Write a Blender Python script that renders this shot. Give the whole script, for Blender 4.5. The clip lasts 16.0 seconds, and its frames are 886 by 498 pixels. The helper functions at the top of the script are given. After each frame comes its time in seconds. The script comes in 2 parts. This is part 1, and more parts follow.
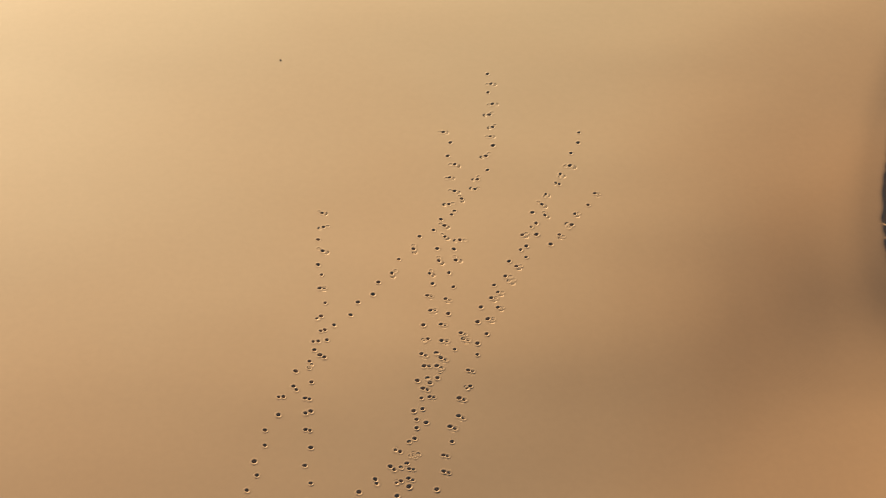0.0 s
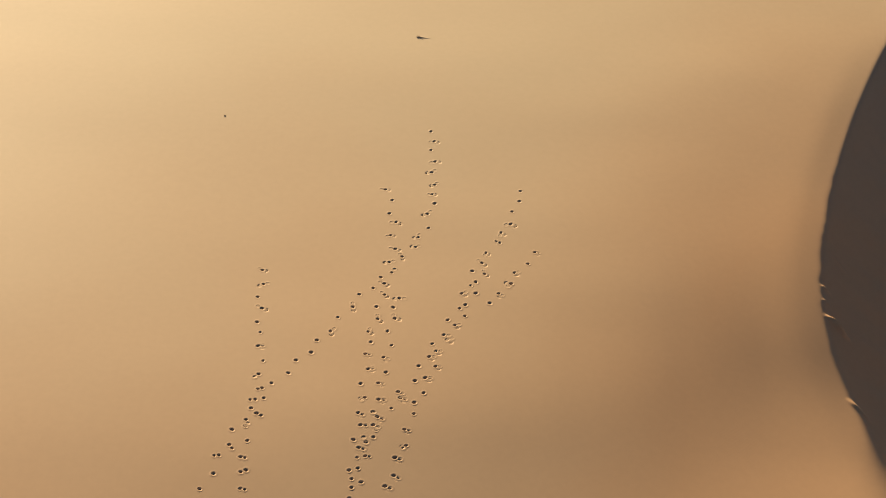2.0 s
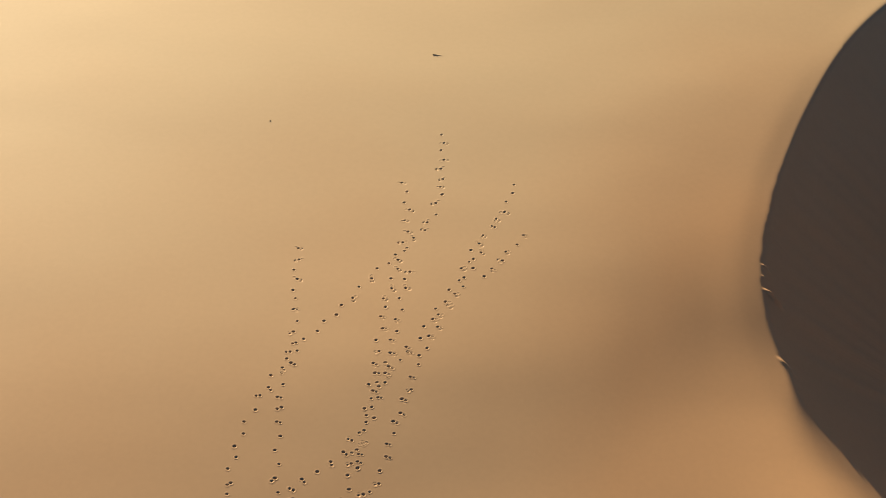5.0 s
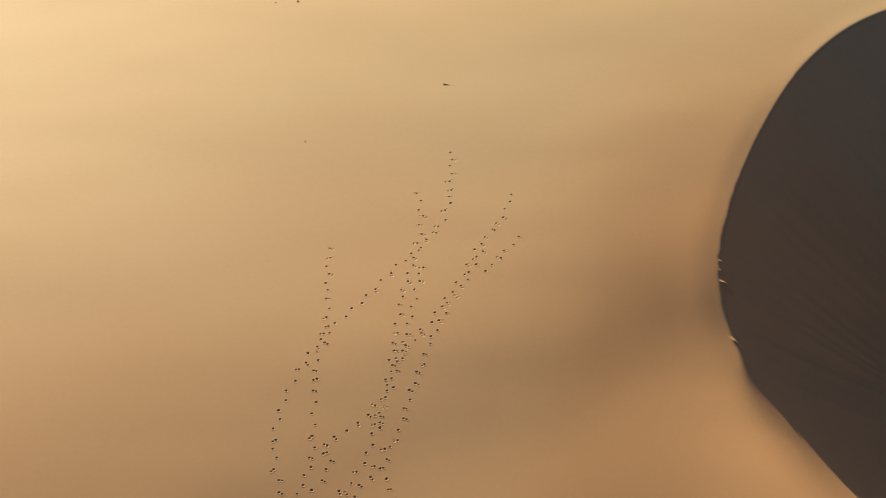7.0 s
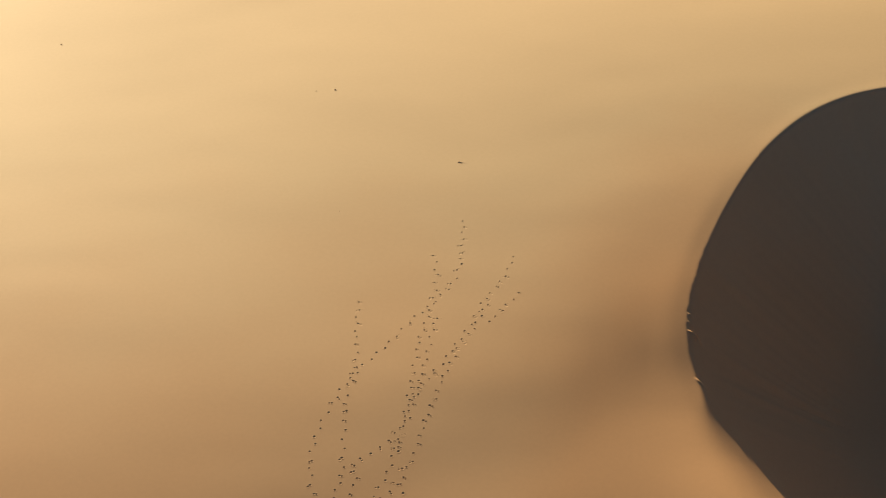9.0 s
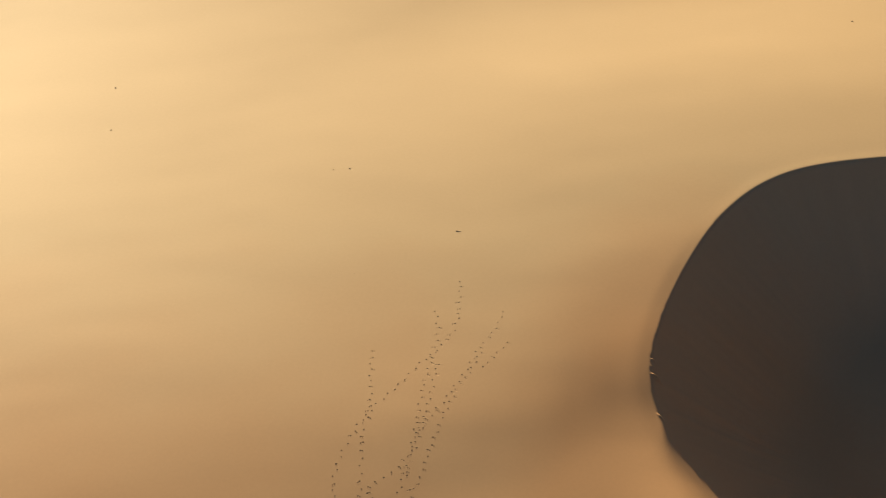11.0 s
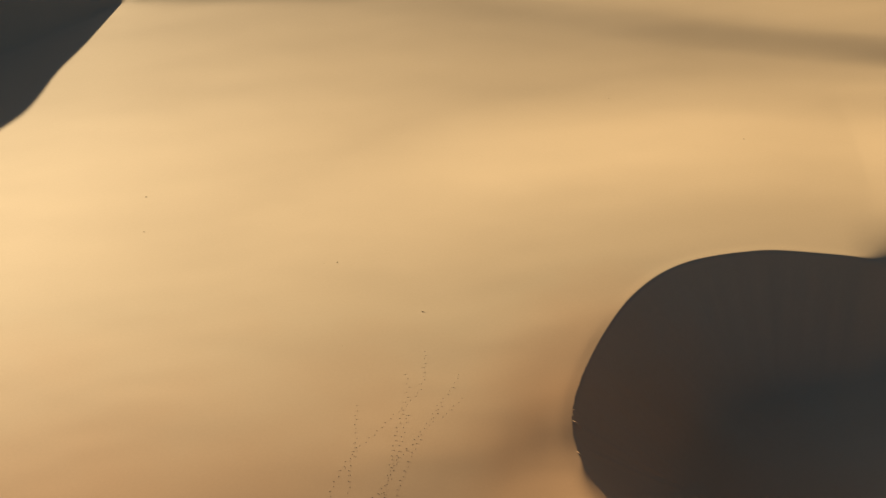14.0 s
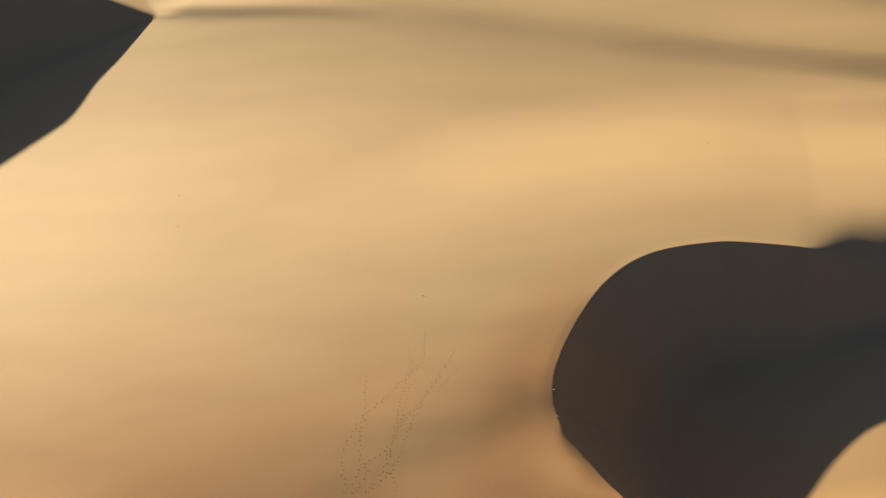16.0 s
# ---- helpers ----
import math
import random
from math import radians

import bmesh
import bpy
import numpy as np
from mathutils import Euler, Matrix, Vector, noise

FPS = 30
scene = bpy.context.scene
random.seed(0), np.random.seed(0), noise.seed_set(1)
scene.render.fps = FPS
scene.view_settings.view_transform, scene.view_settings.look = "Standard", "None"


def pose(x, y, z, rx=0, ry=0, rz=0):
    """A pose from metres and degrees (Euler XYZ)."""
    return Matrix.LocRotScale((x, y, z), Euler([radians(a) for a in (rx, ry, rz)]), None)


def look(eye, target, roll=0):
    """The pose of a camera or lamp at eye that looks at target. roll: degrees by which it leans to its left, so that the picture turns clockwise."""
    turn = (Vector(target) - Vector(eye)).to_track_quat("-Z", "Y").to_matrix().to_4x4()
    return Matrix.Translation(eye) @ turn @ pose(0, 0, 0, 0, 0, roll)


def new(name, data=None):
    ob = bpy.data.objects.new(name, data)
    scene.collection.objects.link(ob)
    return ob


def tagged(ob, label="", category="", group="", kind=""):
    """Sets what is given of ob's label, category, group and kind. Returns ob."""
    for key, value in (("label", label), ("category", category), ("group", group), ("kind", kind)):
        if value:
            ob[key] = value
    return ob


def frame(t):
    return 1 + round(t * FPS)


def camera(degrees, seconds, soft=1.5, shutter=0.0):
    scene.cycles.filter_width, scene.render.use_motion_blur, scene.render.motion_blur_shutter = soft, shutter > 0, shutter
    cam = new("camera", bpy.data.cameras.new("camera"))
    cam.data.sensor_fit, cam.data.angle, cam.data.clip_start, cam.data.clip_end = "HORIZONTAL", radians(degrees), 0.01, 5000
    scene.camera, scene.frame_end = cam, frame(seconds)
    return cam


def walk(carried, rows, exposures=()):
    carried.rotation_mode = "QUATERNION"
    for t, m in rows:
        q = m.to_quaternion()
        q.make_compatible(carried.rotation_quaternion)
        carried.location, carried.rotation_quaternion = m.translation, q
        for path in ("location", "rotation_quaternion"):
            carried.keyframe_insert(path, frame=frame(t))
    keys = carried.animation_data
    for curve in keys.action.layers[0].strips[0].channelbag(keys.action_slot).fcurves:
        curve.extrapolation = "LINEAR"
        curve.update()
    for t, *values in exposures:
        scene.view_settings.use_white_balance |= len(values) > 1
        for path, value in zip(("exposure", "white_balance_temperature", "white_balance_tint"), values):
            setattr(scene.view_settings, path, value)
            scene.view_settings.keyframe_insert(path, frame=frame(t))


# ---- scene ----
cam = camera(27.0, 16.0, soft=1.0)
PATH = [
    (0, (0.268, -26.670, 30.191), (0.081, -12.595, 15.984), 1.16),
    (0.5, (0.349, -26.595, 30.169), (0.258, -12.417, 16.064), 1.52),
    (1, (0.491, -26.603, 30.287), (0.504, -12.309, 16.299), 2.01),
    (1.5, (0.704, -26.544, 30.478), (0.796, -12.180, 16.561), 2.37),
    (2, (0.995, -26.470, 30.613), (1.103, -12.080, 16.724), 2.43),
    (2.5, (1.342, -26.336, 30.651), (1.400, -11.938, 16.769), 2.29),
    (3, (1.579, -26.779, 31.151), (1.512, -12.420, 17.229), 2.04),
    (3.5, (1.880, -28.056, 32.317), (1.687, -13.710, 18.383), 1.78),
    (4, (2.114, -29.671, 33.602), (1.782, -15.328, 19.668), 1.27),
    (4.5, (2.460, -31.529, 35.156), (1.950, -17.179, 21.234), 1.15),
    (7, (3.567, -41.038, 43.434), (2.708, -26.580, 29.642), -0.09),
    (7.5, (4.122, -43.066, 45.295), (3.139, -28.522, 31.601), -0.37),
    (8, (4.612, -45.132, 47.269), (3.478, -30.486, 33.697), -0.75),
    (8.5, (5.144, -47.242, 49.343), (3.852, -32.506, 35.883), -1.05),
    (9, (5.637, -49.506, 51.505), (4.215, -34.677, 38.160), -1.36),
    (11.5, (6.997, -62.421, 63.226), (5.539, -47.110, 50.442), -1.81),
    (12, (7.345, -65.494, 65.895), (5.916, -50.085, 53.225), -1.74),
    (12.5, (7.705, -68.674, 68.616), (6.311, -53.174, 56.054), -1.67),
    (13, (8.117, -71.938, 71.428), (6.786, -56.331, 58.991), -1.53),
    (13.5, (8.577, -75.387, 74.265), (7.305, -59.694, 61.932), -1.43),
    (14, (9.059, -78.996, 77.100), (7.831, -63.234, 64.851), -1.49),
    (14.5, (9.497, -82.648, 79.884), (8.230, -66.879, 67.647), -1.56),
    (15, (9.894, -86.249, 82.646), (8.571, -70.489, 70.403), -1.67),
    (15.5, (10.284, -89.713, 85.394), (8.964, -73.981, 73.116), -1.72),
    (16, (10.695, -93.112, 88.143), (9.417, -77.410, 75.822), -1.73),
]
walk(cam, [(t, look(eye, target, roll)) for t, eye, target, roll in PATH], [(0, 1.16, 6600, 10), (3.5, 1.15, 6650, 10), (7, 1.0, 6950, 10), (11.5, 0.875, 7350, 10), (16, 0.85, 7350, 10)])

# ---- sun and sky ----
SUN_EL, SHADE_DIR = 12.5, -60.0  # the sun's height, and the heading along which shadows fall
sun_h = Vector((-math.cos(radians(SHADE_DIR)), -math.sin(radians(SHADE_DIR)), 0))
sun_dir = (sun_h * math.cos(radians(SUN_EL)) + Vector((0, 0, math.sin(radians(SUN_EL))))).normalized()
sun_data = bpy.data.lights.new("sun", "SUN")
sun_data.energy, sun_data.angle, sun_data.color = 5.0, radians(0.6), (1.0, 0.845, 0.57)
sun = new("sun", sun_data)
sun.matrix_world = look((0, 0, 200), Vector((0, 0, 200)) - sun_dir)
world = bpy.data.worlds.new("sky")
scene.world = world
world.use_nodes = True
wn = world.node_tree
sky = wn.nodes.new("ShaderNodeTexSky")
sky.sky_type, sky.sun_disc = "NISHITA", False
sky.sun_elevation = radians(SUN_EL)
sky.sun_rotation = math.atan2(sun_dir.x, sun_dir.y)
sky.air_density, sky.dust_density, sky.ozone_density = 0.6, 0.8, 1.6
wn.links.new(sky.outputs[0], wn.nodes["Background"].inputs[0])
wn.nodes["Background"].inputs[1].default_value = 0.038


# ---- materials ----
def material(name):
    m = bpy.data.materials.new(name)
    m.use_nodes = True
    return m, m.node_tree.nodes, m.node_tree.links, m.node_tree.nodes["Principled BSDF"]


def sand_material(name, tone=1.0):
    m, n, l, p = material(name)
    geo = n.new("ShaderNodeNewGeometry")
    big = n.new("ShaderNodeTexNoise")
    big.inputs["Scale"].default_value, big.inputs["Detail"].default_value = 0.09, 3.0
    l.new(geo.outputs["Position"], big.inputs["Vector"])
    fine = n.new("ShaderNodeTexNoise")
    fine.inputs["Scale"].default_value, fine.inputs["Detail"].default_value = 6.0, 6.0
    l.new(geo.outputs["Position"], fine.inputs["Vector"])
    mix = n.new("ShaderNodeMix")
    mix.data_type = "RGBA"
    mix.inputs["A"].default_value = (0.52 * tone, 0.345 * tone, 0.195 * tone, 1)
    mix.inputs["B"].default_value = (0.60 * tone, 0.405 * tone, 0.235 * tone, 1)
    l.new(big.outputs["Fac"], mix.inputs["Factor"])
    # light's hue painted in: paler on the upper plain, redder towards low, dim ground
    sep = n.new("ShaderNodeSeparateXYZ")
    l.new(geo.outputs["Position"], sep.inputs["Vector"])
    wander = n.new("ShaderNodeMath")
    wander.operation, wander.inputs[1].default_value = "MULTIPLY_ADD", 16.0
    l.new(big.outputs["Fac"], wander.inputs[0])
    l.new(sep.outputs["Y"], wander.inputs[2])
    light_mix = n.new("ShaderNodeMapRange")
    light_mix.inputs["From Min"].default_value, light_mix.inputs["From Max"].default_value = -2.0, 21.0
    # reddened further on the lee bank, where the sun only grazes
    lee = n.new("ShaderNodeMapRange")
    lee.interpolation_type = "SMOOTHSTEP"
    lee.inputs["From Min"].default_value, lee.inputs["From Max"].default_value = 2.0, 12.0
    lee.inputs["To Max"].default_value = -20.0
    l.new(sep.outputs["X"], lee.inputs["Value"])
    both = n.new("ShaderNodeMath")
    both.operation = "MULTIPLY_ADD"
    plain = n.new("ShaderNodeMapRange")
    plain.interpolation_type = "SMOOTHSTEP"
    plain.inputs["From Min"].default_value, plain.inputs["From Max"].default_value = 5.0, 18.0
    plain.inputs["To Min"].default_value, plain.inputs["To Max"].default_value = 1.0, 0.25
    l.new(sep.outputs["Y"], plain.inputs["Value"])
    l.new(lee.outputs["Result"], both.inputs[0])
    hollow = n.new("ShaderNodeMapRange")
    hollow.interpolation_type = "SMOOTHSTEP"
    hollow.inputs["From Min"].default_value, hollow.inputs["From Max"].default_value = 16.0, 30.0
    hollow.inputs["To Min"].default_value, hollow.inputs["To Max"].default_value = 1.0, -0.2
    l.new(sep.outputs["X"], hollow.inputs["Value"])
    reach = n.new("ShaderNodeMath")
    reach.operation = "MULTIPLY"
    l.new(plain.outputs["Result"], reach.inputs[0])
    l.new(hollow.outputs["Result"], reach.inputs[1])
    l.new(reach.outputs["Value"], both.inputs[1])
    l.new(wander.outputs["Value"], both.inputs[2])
    l.new(both.outputs["Value"], light_mix.inputs["Value"])
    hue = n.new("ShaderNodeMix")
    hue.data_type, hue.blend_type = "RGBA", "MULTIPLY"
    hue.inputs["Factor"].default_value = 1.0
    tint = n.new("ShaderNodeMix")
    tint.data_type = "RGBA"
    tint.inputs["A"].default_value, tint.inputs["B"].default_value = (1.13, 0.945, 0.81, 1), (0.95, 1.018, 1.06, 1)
    l.new(light_mix.outputs["Result"], tint.inputs["Factor"])
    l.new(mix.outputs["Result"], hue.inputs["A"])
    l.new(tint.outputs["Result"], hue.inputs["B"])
    mix2 = n.new("ShaderNodeMix")
    mix2.data_type, mix2.blend_type = "RGBA", "MULTIPLY"
    mix2.inputs["Factor"].default_value = 1.0
    ramp = n.new("ShaderNodeMapRange")
    ramp.inputs["From Min"].default_value, ramp.inputs["From Max"].default_value = 0.3, 0.7
    ramp.inputs["To Min"].default_value, ramp.inputs["To Max"].default_value = 0.985, 1.012
    l.new(fine.outputs["Fac"], ramp.inputs["Value"])
    l.new(hue.outputs["Result"], mix2.inputs["A"])
    l.new(ramp.outputs["Result"], mix2.inputs["B"])
    l.new(mix2.outputs["Result"], p.inputs["Base Color"])
    p.inputs["Roughness"].default_value = 0.72
    p.inputs["Specular IOR Level"].default_value = 0.35
    # wind ripples in patches, and grain
    mp = n.new("ShaderNodeMapping")
    mp.inputs["Rotation"].default_value = (0, 0, radians(-42))
    l.new(geo.outputs["Position"], mp.inputs["Vector"])
    rip = n.new("ShaderNodeTexWave")
    rip.wave_type, rip.bands_direction = "BANDS", "Y"
    rip.inputs["Scale"].default_value, rip.inputs["Distortion"].default_value = 4.4, 3.0
    rip.inputs["Detail"].default_value, rip.inputs["Detail Scale"].default_value = 1.5, 0.5
    l.new(mp.outputs["Vector"], rip.inputs["Vector"])
    patch = n.new("ShaderNodeTexNoise")
    patch.inputs["Scale"].default_value, patch.inputs["Detail"].default_value = 0.7, 3.0
    l.new(geo.outputs["Position"], patch.inputs["Vector"])
    cut = n.new("ShaderNodeMapRange")
    cut.inputs["From Min"].default_value, cut.inputs["From Max"].default_value = 0.52, 0.72
    l.new(patch.outputs["Fac"], cut.inputs["Value"])
    high = n.new("ShaderNodeMath")
    high.operation = "MULTIPLY"
    l.new(rip.outputs["Fac"], high.inputs[0])
    l.new(cut.outputs["Result"], high.inputs[1])
    b1 = n.new("ShaderNodeBump")
    b1.inputs["Strength"].default_value, b1.inputs["Distance"].default_value = 0.12, 0.003
    l.new(high.outputs["Value"], b1.inputs["Height"])
    b2 = n.new("ShaderNodeBump")
    b2.inputs["Strength"].default_value, b2.inputs["Distance"].default_value = 0.03, 0.01
    l.new(fine.outputs["Fac"], b2.inputs["Height"])
    l.new(b1.outputs["Normal"], b2.inputs["Normal"])
    l.new(b2.outputs["Normal"], p.inputs["Normal"])
    return m


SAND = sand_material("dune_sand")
HOLLOW_SHADE = sand_material("hollow_shade_sand", 0.82)  # dune sand darkened for the hoofprint hollows, so their shade is painted in

# ---- the dunes ----
def spline(points, step=0.1):
    """A smooth line through the points, cut into short even steps."""
    pts = np.array(points, float)
    pts = np.vstack([2 * pts[0] - pts[1], pts, 2 * pts[-1] - pts[-2]])
    out = []
    for a, b, c, d in zip(pts, pts[1:], pts[2:], pts[3:]):
        n = max(2, int(np.hypot(*(c - b)) / step))
        for k in range(n):
            t = k / n
            out.append(0.5 * (2 * b + (c - a) * t + (2 * a - 5 * b + 4 * c - d) * t * t + (3 * b - a - 3 * c + d) * t ** 3))
    out.append(pts[-2])
    return np.array(out)


def beside(x, y, line):
    """Signed distance of the points to the line (positive on its right), and how far along it they lie, in metres."""
    dist, where = np.full(x.shape, 1e9), np.zeros(x.shape, int)
    for k in range(0, len(line), 4):
        d2 = (x - line[k, 0]) ** 2 + (y - line[k, 1]) ** 2
        near = d2 < dist
        dist[near], where[near] = d2[near], k
    best, side, along = np.full(x.shape, 1e9), np.zeros(x.shape), np.zeros(x.shape)
    run = np.r_[0, np.cumsum(np.hypot(*np.diff(line, axis=0).T))]
    for off in range(-4, 4):
        k = np.clip(where + off, 0, len(line) - 2)
        a, v = line[k], line[k + 1] - line[k]
        t = np.clip(((x - a[:, 0]) * v[:, 0] + (y - a[:, 1]) * v[:, 1]) / (v ** 2).sum(1), 0, 1)
        dx, dy = x - a[:, 0] - t * v[:, 0], y - a[:, 1] - t * v[:, 1]
        d2 = dx * dx + dy * dy
        near = d2 < best
        best[near], side[near], along[near] = d2[near], (v[:, 0] * dy - v[:, 1] * dx)[near], (run[k] + t * (run[k + 1] - run[k]))[near]
    return np.where(side < 0, 1, -1) * np.sqrt(best), along


def smooth(a, b, v):
    t = np.clip((v - a) / (b - a), 0, 1)
    return t * t * (3 - 2 * t)


def soft_min(a, b, k):
    h = np.clip(0.5 + 0.5 * (b - a) / k, 0, 1)
    return b * (1 - h) + a * h - k * h * (1 - h)


# the crest of the slip face, from its low southern end round to the east
CREST = spline([(62, -80), (41, -48), (26.6, -27), (17.9, -12.6), (15.5, -8.8), (13.6, -5.8), (12.7, -4.15), (11.8, -2), (11.2, -0.45), (10.82, 0.95), (10.55, 2.0), (10.38, 3.0), (10.32, 4.3), (10.42, 5.5), (10.67, 6.84), (11.16, 8.75), (12.13, 11.51), (13.4, 14.35), (14.73, 16.46), (16.15, 18.06), (17.79, 19.25), (19.53, 20), (21.75, 20.59), (24.06, 20.87), (28.23, 20.48), (30.1, 20.17), (32.39, 20.16), (35.88, 20.72), (40, 21.4), (55, 22), (85, 16), (125, -6)], 0.15)
# the crest of the next dune up-sun, from its low eastern tip westwards
FAR_CREST = spline([(-14, 60.2), (-22, 60.5), (-27, 60.9), (-30.7, 61.3), (-38.8, 62.7), (-48.6, 65.0), (-62.6, 69.0), (-112, 82.8)], 0.5)
SLUMPS = [  # small scarps below the edge: from, to, height, width
    ((10.28, 4.02), (10.76, 3.68), 0.17, 0.06), ((10.30, 4.92), (10.50, 4.78), 0.045, 0.035), ((10.28, 4.48), (10.44, 4.36), 0.025, 0.03),
    ((10.50, 1.60), (10.95, 1.18), 0.05, 0.05), ((10.55, 6.2), (11.05, 5.8), 0.02, 0.05),
]


def ramp(v, k):
    """Zero below nought, rising one for one above it, rounded over about k."""
    return k * np.logaddexp(0, v / k)


def swell(x, y):
    """Slow waves that the wind leaves on the slopes, long across the wind."""
    z = 0 * x
    for length, turn, high, at in ((9.5, 78, 0.022, 0.3), (6.1, 97, 0.012, 1.9), (4.3, 70, 0.007, 4.0), (3.1, 108, 0.0042, 2.2), (14, 20, 0.03, 5.1), (2.2, 82, 0.0022, 0.9)):
        u = x * math.cos(radians(turn)) + y * math.sin(radians(turn))
        v = -x * math.sin(radians(turn)) + y * math.cos(radians(turn))
        z = z + 0.42 * high * np.sin(2 * math.pi * u / length + at + 0.9 * np.sin(v / length * 1.3 + at * 2)) * (0.6 + 0.4 * np.sin(v / length * 0.8 + u / length * 0.5 + at))
    return z


BANK_AT = np.linspace(0, 1.3, 131)  # the bank's profile: how far it has fallen by each part of its length
BANK = np.cumsum(smooth(0, 0.85, BANK_AT) * smooth(1.3, 0.68, BANK_AT)) * 0.01


def dune_height(x, y):
    # a bank runs out from the low point of the crest and falls to the south-east: it steepens slowly and ends at a softer foot
    foot = np.interp(x, [-8, 0, 3, 4.4, 5.2, 6.8, 8.7, 10.4, 13], [-16, -6.6, -3.4, -2.2, -1.6, -0.5, 0.5, 1.1, 1.8])
    foot = foot + 0.25 * np.sin(x * 0.9 + 1)
    up = (y - foot) * (0.5 + 0.28 * smooth(4, 9.5, x))
    steep = 0.037 + 0.12 * smooth(-2, 12.5, x)
    z = -steep * 5.5 * np.interp(1 - up / 5.5, BANK_AT, BANK) * smooth(26, 13, x) * smooth(-9, -1, x)
    # and a broader one west of it falls to the south
    foot = np.interp(x, [-80, -30, -17, -9, -2, 4], [-40, -19, -12.5, -10, -9, -9])
    z = z - 0.048 * 10 * np.interp(1 - (y - foot) / 10, BANK_AT, BANK) * smooth(4.5, -5, x) * smooth(-75, -40, x)
    z = z - 0.05 * (ramp(-0.5 - y, 1.5) - ramp(-20 - y, 6)) * smooth(55, 13, x) * smooth(-90, -30, x)
    z = z - 0.02 * (ramp(0.5 - y, 1.2) - ramp(-8 - y, 3)) * smooth(4, 10, x) * smooth(45, 13, x)
    # the plain tips down slowly towards the light, north and west, and rises again beyond
    w = np.clip(-x - 4, 0, 70)
    z = z - np.where(w < 25, 0.0019 * w * w, 1.1875 + 0.095 * (w - 25)) * smooth(-45, -5, y)
    z = z - 0.07 * (ramp(y - 32, 4) - ramp(y - 53, 2)) * (0.15 + 0.85 * smooth(-45, -5, x))
    # the long swell beyond, higher towards the east
    t = y + 0.19 * (x - 10)
    z = z + (0.10 + 0.27 * smooth(8, 40, x) + 0.16 * smooth(24, 42, x)) * smooth(55.4, 60.6, t) * smooth(-30, -4, x) - 0.6 * smooth(60.4, 70.6, t)
    z = z + 0.27 * smooth(41, 47.5, y) * smooth(25, 40, x)
    return z + swell(x, y)


def ground_height(x, y):
    z = dune_height(x, y)
    near = (x > -20) & (x < 130) & (y > -90) & (y < 75)
    d, s = np.full(x.shape, -50.0), np.zeros(x.shape)
    d[near], s[near] = beside(x[near], y[near], CREST)
    bowl = smooth(86, 36, np.hypot(x - 32, y))  # the hollow under the crest runs out gently all round
    z = z - 2.75 * smooth(2, 46, y) * (1 - bowl + bowl * smooth(2.0, -29.0, d))
    south = smooth(1.5, -3, y) * smooth(24, 14, x)
    lean = 0.73 + 0.12 * south
    soft = 0.03 + 0.02 * smooth(12, 7, y) + 1.0 * smooth(28.8, 34, x) * smooth(12, 16, y) + 0.3 * smooth(1.0, -2.5, y) * smooth(24, 14, x) + 2.5 * smooth(-9, -26, y)
    rough = (0.013 * np.sin(s * 5.1 + 1.2 * np.sin(s * 1.7)) + 0.008 * np.sin(s * 11.3 + 2 * np.sin(s * 2.9))) * smooth(11, 7, y) * smooth(2.2, 3.6, y)
    fall = soft_min(ramp(d + rough * np.exp(-(d / 0.3) ** 2), soft) * lean, 5.45 - 2.0 * smooth(22, 38, x), 1.0)
    # the shoulder rolls over a little before the edge
    fall = fall + 0.6 * smooth(-7.5, 0.5, d) ** 2 * smooth(28.6, 35, x) * smooth(12, 16, y) + (0.24 * smooth(-8, 0, d) ** 2 + 0.03 * smooth(-2.2, 0.4, d) ** 2) * smooth(16, 5, y) * smooth(-6, 0, y) + (0.04 * smooth(16, 10, y) - 0.02 * smooth(12, 18, y)) * smooth(-1.2, 0.1, d) ** 2
    # north of the bend the back of the dune falls away towards the light
    fall = fall + 0.58 * (1 - np.exp(np.minimum(d, 0) / 21)) * smooth(11, 21, y) * smooth(-10, 24, x)
    # runnels where sand has slid down the steep face
    face = smooth(0.0, 1.2, d) * smooth(8, 5, d) * smooth(-1, 3, y)
    fall = fall + face * (0.030 * np.sin(s * 3.1 + 0.7 * np.sin(s * 0.9)) + 0.016 * np.sin(s * 7.3 + d * 0.4) + 0.035 * np.sin(s * 1.3 + 1))
    z = z - fall * bowl
    for (ax, ay), (bx, by), high, wide in SLUMPS:
        vx, vy = bx - ax, by - ay
        n = math.hypot(vx, vy)
        t = ((x - ax) * vx + (y - ay) * vy) / n ** 2
        across = ((x - ax) * vy - (y - ay) * vx) / n
        z = z + high * np.exp(-(across / wide) ** 2) * smooth(0.0, 0.6, t) * smooth(1.4, 0.8, t)
        z = z - 0.12 * high * np.exp(-((across + 2.2 * wide) / (1.3 * wide)) ** 2) * smooth(-0.1, 0.3, t) * smooth(1.8, 0.7, t)
    # the next dune: its crest rises westwards and throws the slope below it into shade
    far = (x < -20) & (x > -230) & (y > 10) & (y < 190)
    d2 = np.full(x.shape, 90.0)
    d2[far], _ = beside(x[far], y[far], FAR_CREST)
    height = 0.365 * np.clip(-29.4 - x, 0, 70) + 0.52 * smooth(-39.5, -47.5, x)
    height = soft_min(height, 17.0 + 1.5 * np.sin(x / 17), 3.0)
    z = z + ramp(height - np.where(d2 > 0, 0.27, 0.36) * (np.hypot(d2, 0.7) - 0.7), 0.04) * smooth(-26.6, -28, x) * far
    z = z + 0.24 * np.exp(-((y - 62.4) / 1.6) ** 2) * smooth(-31, -26, x) * smooth(-4, -22, x)
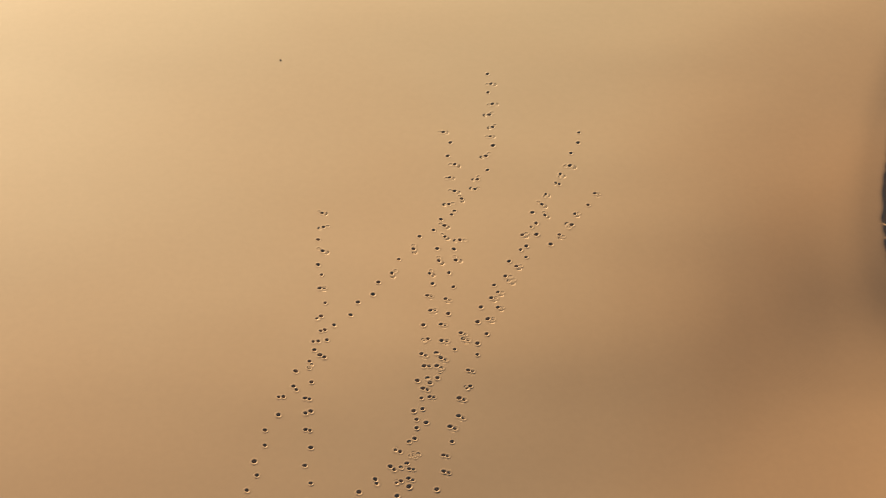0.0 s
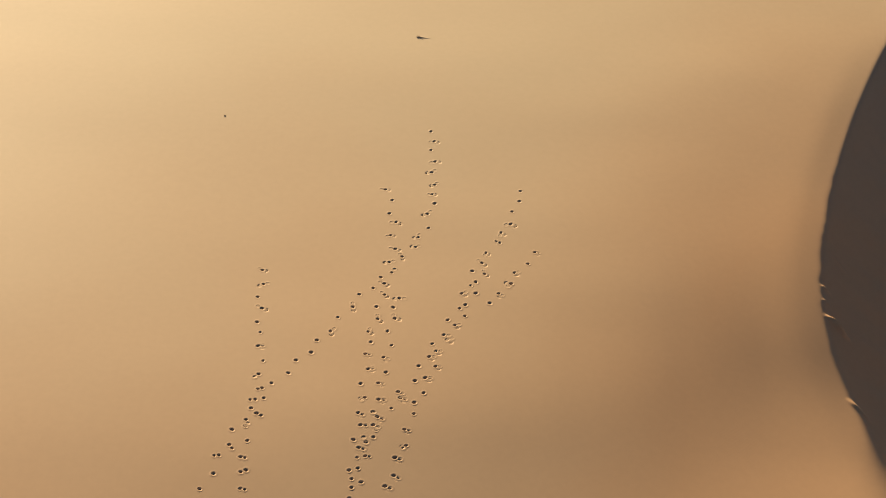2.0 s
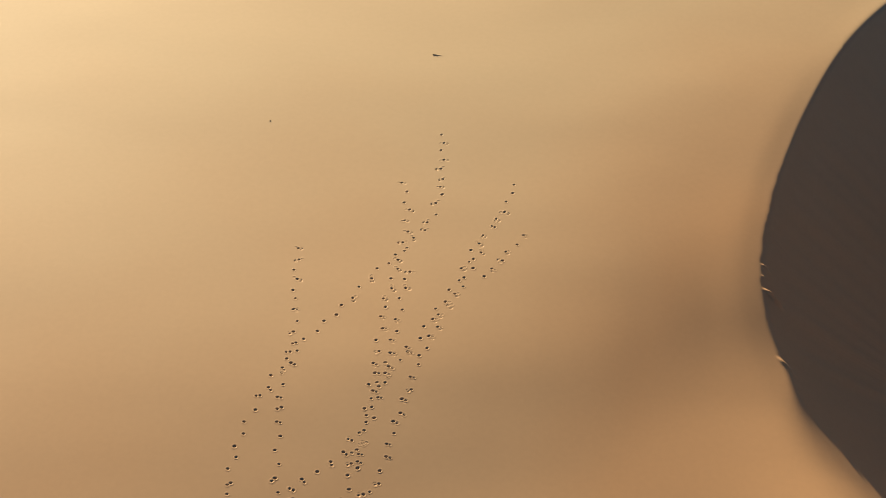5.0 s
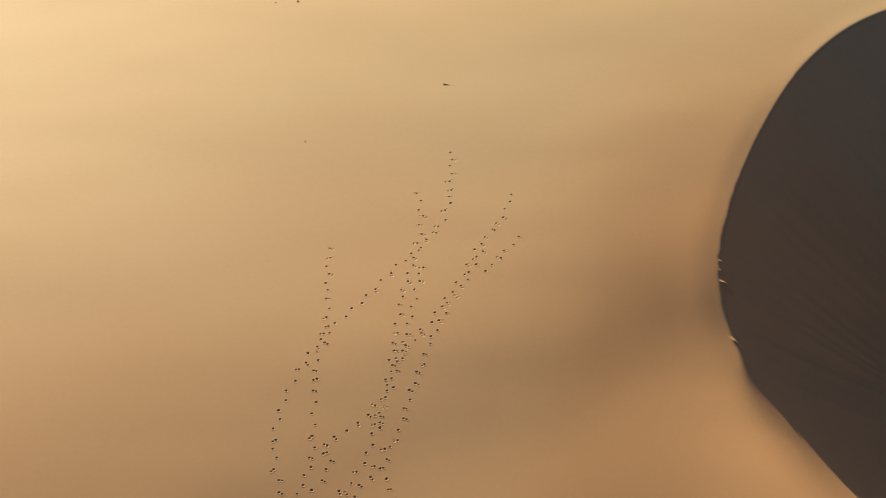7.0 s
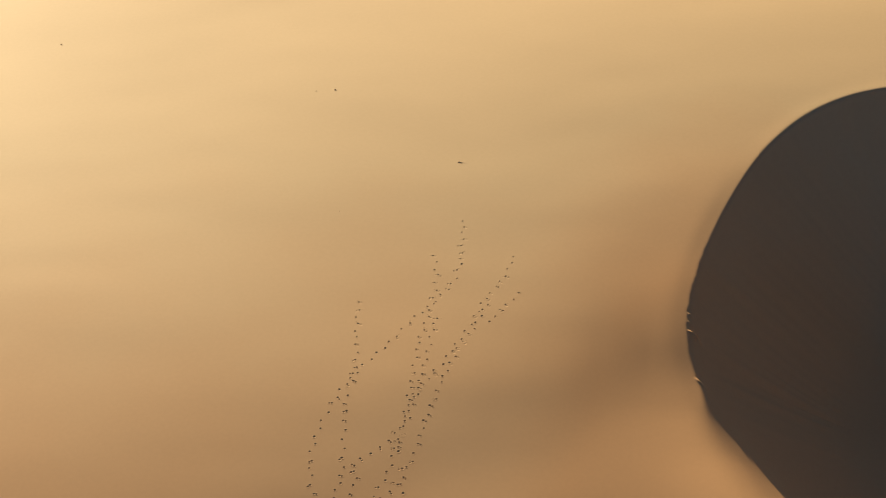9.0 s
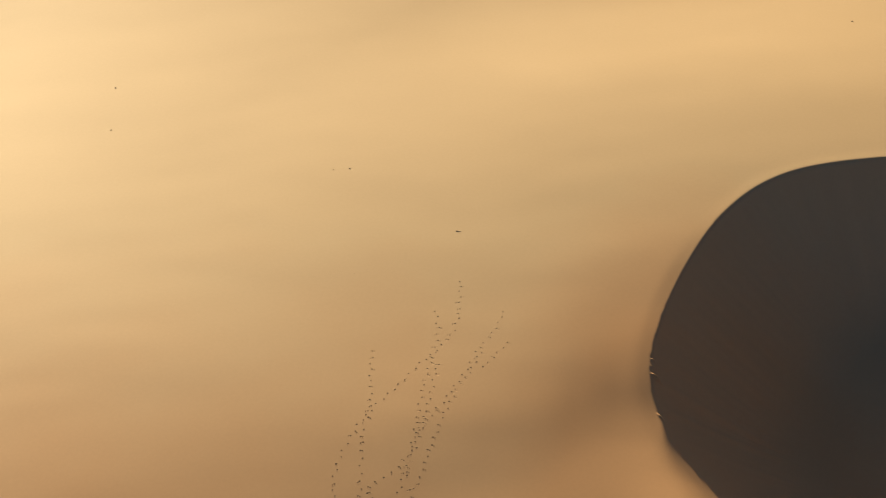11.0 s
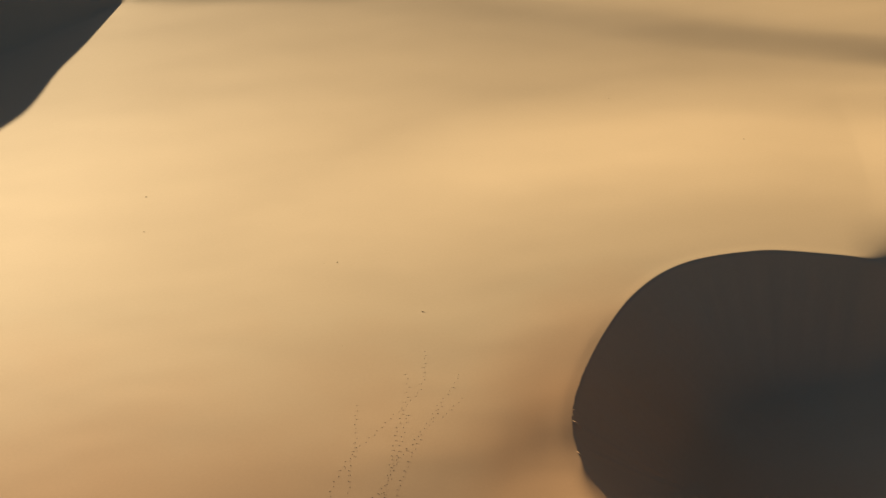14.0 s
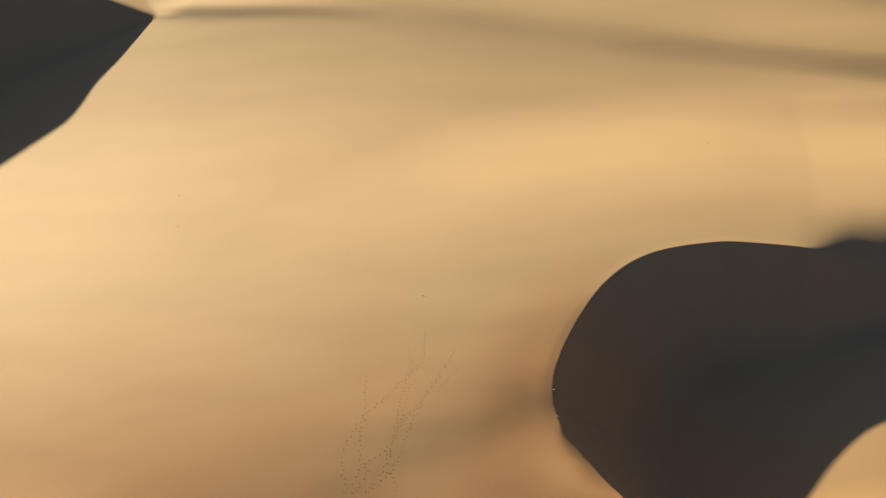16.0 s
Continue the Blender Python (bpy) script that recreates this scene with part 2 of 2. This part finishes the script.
    # unseen dune added across the hollow, its slope bouncing sunlight onto the slip face
    u = (x - 62) * 0.5 - (y + 28) * 0.866
    v = (x - 62) * 0.866 + (y + 28) * 0.5
    z = z + 4.5 * np.where(u < 0, smooth(-30, 0, u), smooth(45, 0, u)) * smooth(75, 20, np.abs(v))
    # dune after dune beyond, long crests across the wind with a steeper side away from it
    r = np.hypot(x + 5, y - 12)
    u = (0.3 * x + y) / 88 + 0.22 * np.sin(x / 63 + 0.8) + 0.12 * np.sin((x - 1.4 * y) / 41)
    u = u - np.floor(u)
    wave = np.where(u < 0.3, smooth(0, 0.3, u), smooth(1, 0.3, u))
    z = z + smooth(105, 260, r) * wave * (7 + 3.5 * np.sin(x / 117 + y / 170 + 1))
    return z


def steps(*spans):
    """Even steps within each span (from, to, step), joined."""
    out = [np.arange(a, b, s) for a, b, s in spans]
    return np.unique(np.concatenate(out).round(4))


def grow(a, b, first, n):
    k = np.linspace(0, 1, n + 1)[1:]
    return a + (b - a) * (first * k + (1 - first) * k ** 3)


# ---- the tracks across the sand ----
TRACKS = []  # the way of each animal that went by, as points of the plan


def way(*points):
    TRACKS.append(list(points))


way((-3.3, -6.9), (-3.44, -6.02), (-3.64, -5.42), (-3.81, -4.55), (-3.88, -3.92), (-3.83, -3.17), (-3.66, -2.21), (-3.38, -1.36), (-3.16, -0.66), (-2.84, -0.01),
    (-2.45, 0.67), (-2.07, 1.27), (-1.55, 2.02), (-1.1, 2.82), (-0.75, 3.4), (-0.33, 3.98), (0.25, 4.85), (0.75, 5.8), (0.95, 7.1), (0.9, 8.8), (0.88, 9.9))
way((-2.9, -6.9), (-2.87, -5.86), (-2.74, -5.28), (-2.65, -4.66), (-2.69, -3.8), (-2.76, -2.92), (-2.83, -1.94), (-2.88, -0.67), (-2.76, 0.05), (-2.7, 0.86),
    (-2.82, 1.74), (-2.91, 2.56), (-2.96, 3.47), (-2.95, 4.42))
way((-2.6, -6.8), (-2.4, -5.83), (-2.2, -5.34), (-2.06, -4.94), (-2.2, -4.64), (-2.35, -4.3), (-2.05, -4.02), (-1.68, -3.58), (-1.29, -3.35), (-0.97, -2.77), (-0.66, -2.42), (-0.45, -1.6))
way((-2.0, -6.7), (-1.53, -5.74), (-1.27, -5.38), (-1.12, -5.06), (-0.95, -4.48), (-0.82, -3.92), (-0.84, -3.28), (-0.67, -2.66), (-0.61, -2.13), (-0.55, -1.49),
    (-0.5, -0.6), (-0.46, 0.21), (-0.41, 1.37), (-0.35, 2.38), (-0.15, 3.56), (0.01, 4.67), (0.02, 5.9), (-0.18, 7.4))
way((-1.8, -6.9), (-1.34, -5.73), (-1.09, -4.93), (-0.81, -4.38), (-0.76, -3.74), (-0.65, -2.89), (-0.47, -2.41), (-0.38, -1.7), (-0.3, -0.74), (-0.16, -0.05),
    (-0.08, 0.73), (0.04, 1.69), (0.1, 2.66), (0.22, 3.58))
way((-0.95, -4.6), (-0.7, -3.5), (-0.5, -2.6), (-0.3, -1.6), (-0.17, -0.46), (0.35, 0.55), (0.72, 1.14), (0.92, 1.74), (1.46, 2.89), (1.76, 3.75), (2.11, 4.78), (2.7, 5.9), (3.2, 7.6))
way((-0.5, -1.1), (0.05, -0.2), (0.5, 0.6), (0.8, 1.2), (1.12, 1.9), (1.6, 2.75), (1.9, 3.55), (2.2, 4.5))
way((0.2, -6.7), (-0.13, -5.76), (-0.41, -5.16), (-0.45, -4.72), (-0.23, -4.25), (-0.05, -3.7), (0.03, -2.95), (0.17, -2.27), (0.27, -1.68), (0.51, -0.77),
    (0.63, -0.14), (0.94, 1.01), (1.27, 2.06), (1.7, 3.1), (2.16, 3.46), (2.52, 3.68), (2.8, 4.19), (3.19, 4.84), (3.64, 5.41))
way((-1.5, -6.6), (-1.06, -5.68), (-0.74, -5.13), (-0.46, -4.54), (-0.25, -4.03))
STRIDE = 0.40  # between one print and the next
rng = np.random.default_rng(7)


def bowls(seed):
    """The hollows of one print, in the print's own plane: centre and radius of each."""
    rnd = random.Random(seed)
    out = [(0.0, 0.0, rnd.uniform(0.042, 0.050))]
    if seed % 2:  # the hind hoof falls beside and short of the fore print
        out.append((rnd.uniform(-0.08, -0.02), rnd.choice((-1, 1)) * rnd.uniform(0.085, 0.105), rnd.uniform(0.034, 0.042)))
    return out


BOWLS = [bowls(k) for k in range(14)]
TAKEN = []


def footfalls(points):
    """Where the hoofs came down along a track: place, heading, size, depth and shape of each print."""
    line = spline(points, 0.02)
    along = np.r_[0, np.cumsum(np.hypot(*np.diff(line, axis=0).T))]
    out, at, side = [], rng.uniform(0.05, 0.25), 1
    while at < along[-1]:
        k = np.searchsorted(along, at)
        k = min(max(k, 1), len(line) - 2)
        dx, dy = line[k + 1] - line[k - 1]
        n = math.hypot(dx, dy)
        off = side * rng.normal(0.055, 0.014)
        x, y = line[k, 0] - dy / n * off, line[k, 1] + dx / n * off
        fall = (x, y, math.atan2(dy, dx) + rng.normal(0, 0.15), rng.uniform(0.84, 1.1), rng.uniform(0.85, 1.2), int(rng.integers(len(BOWLS))))
        if all(abs(x - p) + abs(y - q) > 0.18 for p, q in TAKEN):  # a later hoof wipes out none of the earlier prints
            out.append(fall)
            TAKEN.append((x, y))
        at += STRIDE * rng.uniform(0.8, 1.2)
        side = -side
    return out


FALLS = [footfalls(points) for points in TRACKS]

gx = np.concatenate([grow(-60, -1800, 0.02, 64)[::-1], steps((-60, -44, 0.5), (-44, -20, 0.25), (-20, -10, 0.5), (-10, -4.4, 0.2), (-4.4, 4.1, 0.024), (4.1, 9.4, 0.15), (9.4, 10.2, 0.1), (10.2, 11.6, 0.04), (11.6, 13.6, 0.06), (13.6, 20, 0.1), (20, 36, 0.2), (36, 60.1, 0.5)), grow(60, 1800, 0.02, 64)])
gy = np.concatenate([grow(-40, -1800, 0.02, 64)[::-1], steps((-40, -8, 0.4), (-8, 10.4, 0.024), (10.4, 24, 0.1), (24, 55, 0.4), (55, 66, 0.2), (66, 90, 0.4)), grow(90, 1900, 0.02, 64)])
X, Y = np.meshgrid(gx, gy)
Z = ground_height(X.ravel(), Y.ravel()).reshape(X.shape)
ZB = Z.copy()
for falls in FALLS:  # room in the sheet for each print's hollow
    for px, py, head, size, _, kind in falls:
        for bx, by, br in BOWLS[kind]:
            cx = px + size * (bx * math.cos(head) - by * math.sin(head))
            cy = py + size * (bx * math.sin(head) + by * math.cos(head))
            i0, i1 = np.searchsorted(gx, (cx - 0.25, cx + 0.25))
            j0, j1 = np.searchsorted(gy, (cy - 0.25, cy + 0.25))
            r = np.hypot(X[j0:j1, i0:i1] - cx, Y[j0:j1, i0:i1] - cy)
            Z[j0:j1, i0:i1] = np.minimum(Z[j0:j1, i0:i1], ZB[j0:j1, i0:i1] - 0.04 * smooth(1.05 * br * size, 0.8 * br * size, r))


def sheet(name, xs, ys, zs):
    h, w = zs.shape
    me = bpy.data.meshes.new(name)
    co = np.stack([xs.ravel(), ys.ravel(), zs.ravel()], 1)
    idx = np.arange(h * w).reshape(h, w)
    quads = np.stack([idx[:-1, :-1], idx[:-1, 1:], idx[1:, 1:], idx[1:, :-1]], -1).reshape(-1, 4)
    me.vertices.add(len(co))
    me.vertices.foreach_set("co", co.ravel())
    me.loops.add(quads.size)
    me.loops.foreach_set("vertex_index", quads.ravel())
    me.polygons.add(len(quads))
    me.polygons.foreach_set("loop_start", np.arange(0, quads.size, 4))
    me.polygons.foreach_set("loop_total", np.full(len(quads), 4))
    me.update(calc_edges=True)
    me.polygons.foreach_set("use_smooth", np.ones(len(quads), bool))
    return me


ground = new("ground", sheet("ground", X, Y, Z))
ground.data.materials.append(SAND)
tagged(ground, "golden wind-smoothed desert sand dunes with a sharp crest", "sand dune", kind="structure")


# ---- the prints, as they stand up from the sand ----
def part(name, data, mat, parent, label=""):
    ob = new(name, data)
    if not data.materials:
        data.materials.append(mat)
    ob.parent = parent
    if label:
        tagged(ob, label)
    return ob


def print_mesh(seed):
    """Hollows pressed by the hoofs, each with sand pushed up behind it, in a skirt that runs out below the surface."""
    rnd = random.Random(seed + 50)
    hollows = BOWLS[seed]
    x0, x1 = min(b[0] for b in hollows) - 0.125, 0.125
    y0, y1 = min(b[1] for b in hollows) - 0.125, max(b[1] for b in hollows) + 0.125
    step = 0.0155
    nx, ny = int((x1 - x0) / step) + 1, int((y1 - y0) / step) + 1
    x, y = np.meshgrid(np.linspace(x0, x1, nx), np.linspace(y0, y1, ny))
    near = np.full(x.shape, 9.0)
    z = np.zeros(x.shape)
    for bx, by, br in hollows:
        dx, dy = (x - bx) / 0.92, (y - by) / 1.1
        r = np.hypot(dx, dy) / br * (1 + 0.08 * np.sin(2 * np.arctan2(dy, dx) + rnd.uniform(0, 6)))
        back = np.maximum(0, -dx / np.maximum(np.hypot(dx, dy), 1e-6)) ** 2
        z = z - 0.022 * rnd.uniform(0.85, 1.1) * smooth(1.0, 0.42, r)
        z = z + 0.0038 * np.exp(-((r - 1.22) / 0.3) ** 2) * (0.12 + rnd.uniform(0.6, 1.3) * back)
        near = np.minimum(near, np.hypot(x - bx, y - by))
    z = z + 0.0005 - 0.005 * smooth(0.088, 0.122, near)
    me = sheet("hoofprint", x, y, z)
    me.materials.append(SAND)
    me.materials.append(HOLLOW_SHADE)
    # faces inside the hollows, which take the sand with painted shade
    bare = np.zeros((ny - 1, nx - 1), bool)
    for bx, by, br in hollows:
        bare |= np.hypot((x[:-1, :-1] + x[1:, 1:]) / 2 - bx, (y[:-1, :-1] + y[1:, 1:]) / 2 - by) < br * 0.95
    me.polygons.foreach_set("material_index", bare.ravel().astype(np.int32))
    return me


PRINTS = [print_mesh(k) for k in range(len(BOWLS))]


def floor_at(x, y):
    return float(ground_height(np.array([float(x)]), np.array([float(y)]))[0])


for falls in FALLS:
    x0, y0 = falls[0][:2]
    trail = new("hoofprint_trail")
    base = Vector((x0, y0, floor_at(x0, y0)))
    trail.location = base
    tagged(trail, "trail of hoofprints pressed into smooth dry sand", "animal tracks", group="trails across the sand")
    xs, ys = np.array([q[0] for q in falls]), np.array([q[1] for q in falls])
    zs, zx, zy = ground_height(xs, ys), ground_height(xs + 0.1, ys), ground_height(xs, ys + 0.1)
    for (px, py, head, size, deep, kind), z, sx, sy in zip(falls, zs, zx, zy):
        up = Vector((-(sx - z) * 10, -(sy - z) * 10, 1)).normalized()
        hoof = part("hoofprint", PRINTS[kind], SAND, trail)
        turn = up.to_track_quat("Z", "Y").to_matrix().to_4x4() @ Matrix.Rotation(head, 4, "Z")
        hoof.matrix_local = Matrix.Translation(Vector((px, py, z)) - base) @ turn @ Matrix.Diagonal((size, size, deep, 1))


# ---- tufts of dry grass, half buried ----
STRAW, n, l, p = material("dry_grass")
p.inputs["Roughness"].default_value = 0.8
straw_noise = n.new("ShaderNodeTexNoise")
straw_noise.inputs["Scale"].default_value = 30
straw_mix = n.new("ShaderNodeMix")
straw_mix.data_type = "RGBA"
straw_mix.inputs["A"].default_value, straw_mix.inputs["B"].default_value = (0.20, 0.13, 0.07, 1), (0.40, 0.27, 0.15, 1)
l.new(straw_noise.outputs["Fac"], straw_mix.inputs["Factor"])
l.new(straw_mix.outputs["Result"], p.inputs["Base Color"])


def grass_tuft(x, y, size, length, seed, label, high=0.30, count=24, lie=1.0):
    """A small heap of blown sand with a clump of stalks in it; length stretches the heap down-wind, lie the clump."""
    rnd = random.Random(seed)
    z = floor_at(x, y)
    tuft = new("grass_tuft")
    tuft.location = (x, y, z)
    tuft.rotation_euler = (0, 0, radians(rnd.uniform(-15, 10)))
    tagged(tuft, label, "grass tuft", group="tufts on the dune")
    bm = bmesh.new()
    rings, last, n = 6, None, 18
    top = bm.verts.new((0, 0, high * size))
    for k in range(1, rings + 1):
        r = k / rings
        ring = []
        for a in range(n):
            t = 2 * math.pi * a / n
            tail = 1 + (length - 1) * max(0, math.cos(t)) ** 2
            wob = 1 + 0.15 * math.sin(3 * t + seed) + rnd.uniform(-0.05, 0.05)
            ring.append(bm.verts.new((r * size * tail * wob * math.cos(t), r * size * 0.7 * wob * math.sin(t), high * size * (1 - r * r) ** 1.5 - (0.03 if k == rings else 0))))
        for a in range(n):
            c = (a + 1) % n
            if last is None:
                bm.faces.new((top, ring[a], ring[c]))
            else:
                bm.faces.new((last[a], ring[a], ring[c], last[c]))
        last = ring
    me = bpy.data.meshes.new("sand_heap")
    bm.to_mesh(me)
    bm.free()
    me.polygons.foreach_set("use_smooth", np.ones(len(me.polygons), bool))
    part("sand_heap", me, SAND, tuft)
    bm = bmesh.new()
    for _ in range(count):
        a, r = rnd.uniform(0, 2 * math.pi), size * 0.42 * math.sqrt(rnd.random())
        base = Vector((r * lie * (math.cos(a) - 0.3), r * 0.7 * math.sin(a) + 0.012 * math.sin(r * lie * math.cos(a) * 28), 0.66 * high * size / lie))
        lean = Vector((rnd.gauss(0.4, 0.9 * lie), rnd.gauss(0, 0.5), rnd.uniform(0.2, 0.6))).normalized() * size * rnd.uniform(0.35, 0.85)
        side = lean.cross(Vector((rnd.random() - 0.5, rnd.random() - 0.5, 0.2))).normalized() * 0.012
        other = lean.cross(side).normalized() * 0.012
        foot = [bm.verts.new(base + v) for v in (side, -0.5 * side + other, -0.5 * side - other)]
        knee = [bm.verts.new(base + lean * 0.55 + 0.7 * v) for v in (side, -0.5 * side + other, -0.5 * side - other)]
        tip = bm.verts.new(base + lean + Vector((0.15 * size * rnd.random(), 0, -0.12 * size)))
        for i in range(3):
            c = (i + 1) % 3
            bm.faces.new((foot[i], foot[c], knee[c], knee[i]))
            bm.faces.new((knee[i], knee[c], tip))
    me = bpy.data.meshes.new("stalks")
    bm.to_mesh(me)
    bm.free()
    part("stalks", me, STRAW, tuft, "brown dry stalks")


grass_tuft(0.40, 13.76, 0.09, 6.0, 1, "low dry grass tuft with a pale tail of blown sand", 0.2, 14, 2.0)
for k, (x, y, size) in enumerate([(-5.9, 19.5, 0.09), (-6.8, 19.4, 0.06), (-4.5, 10.04, 0.04), (-21.1, 28.8, 0.10), (-20.25, 23.9, 0.08), (23.0, 37.7, 0.13), (12.95, 45.3, 0.08)]):
    grass_tuft(x, y, 0.75 * size, 1.4, k + 3, "small dark dry grass tuft on bare sand", 0.2, 10)
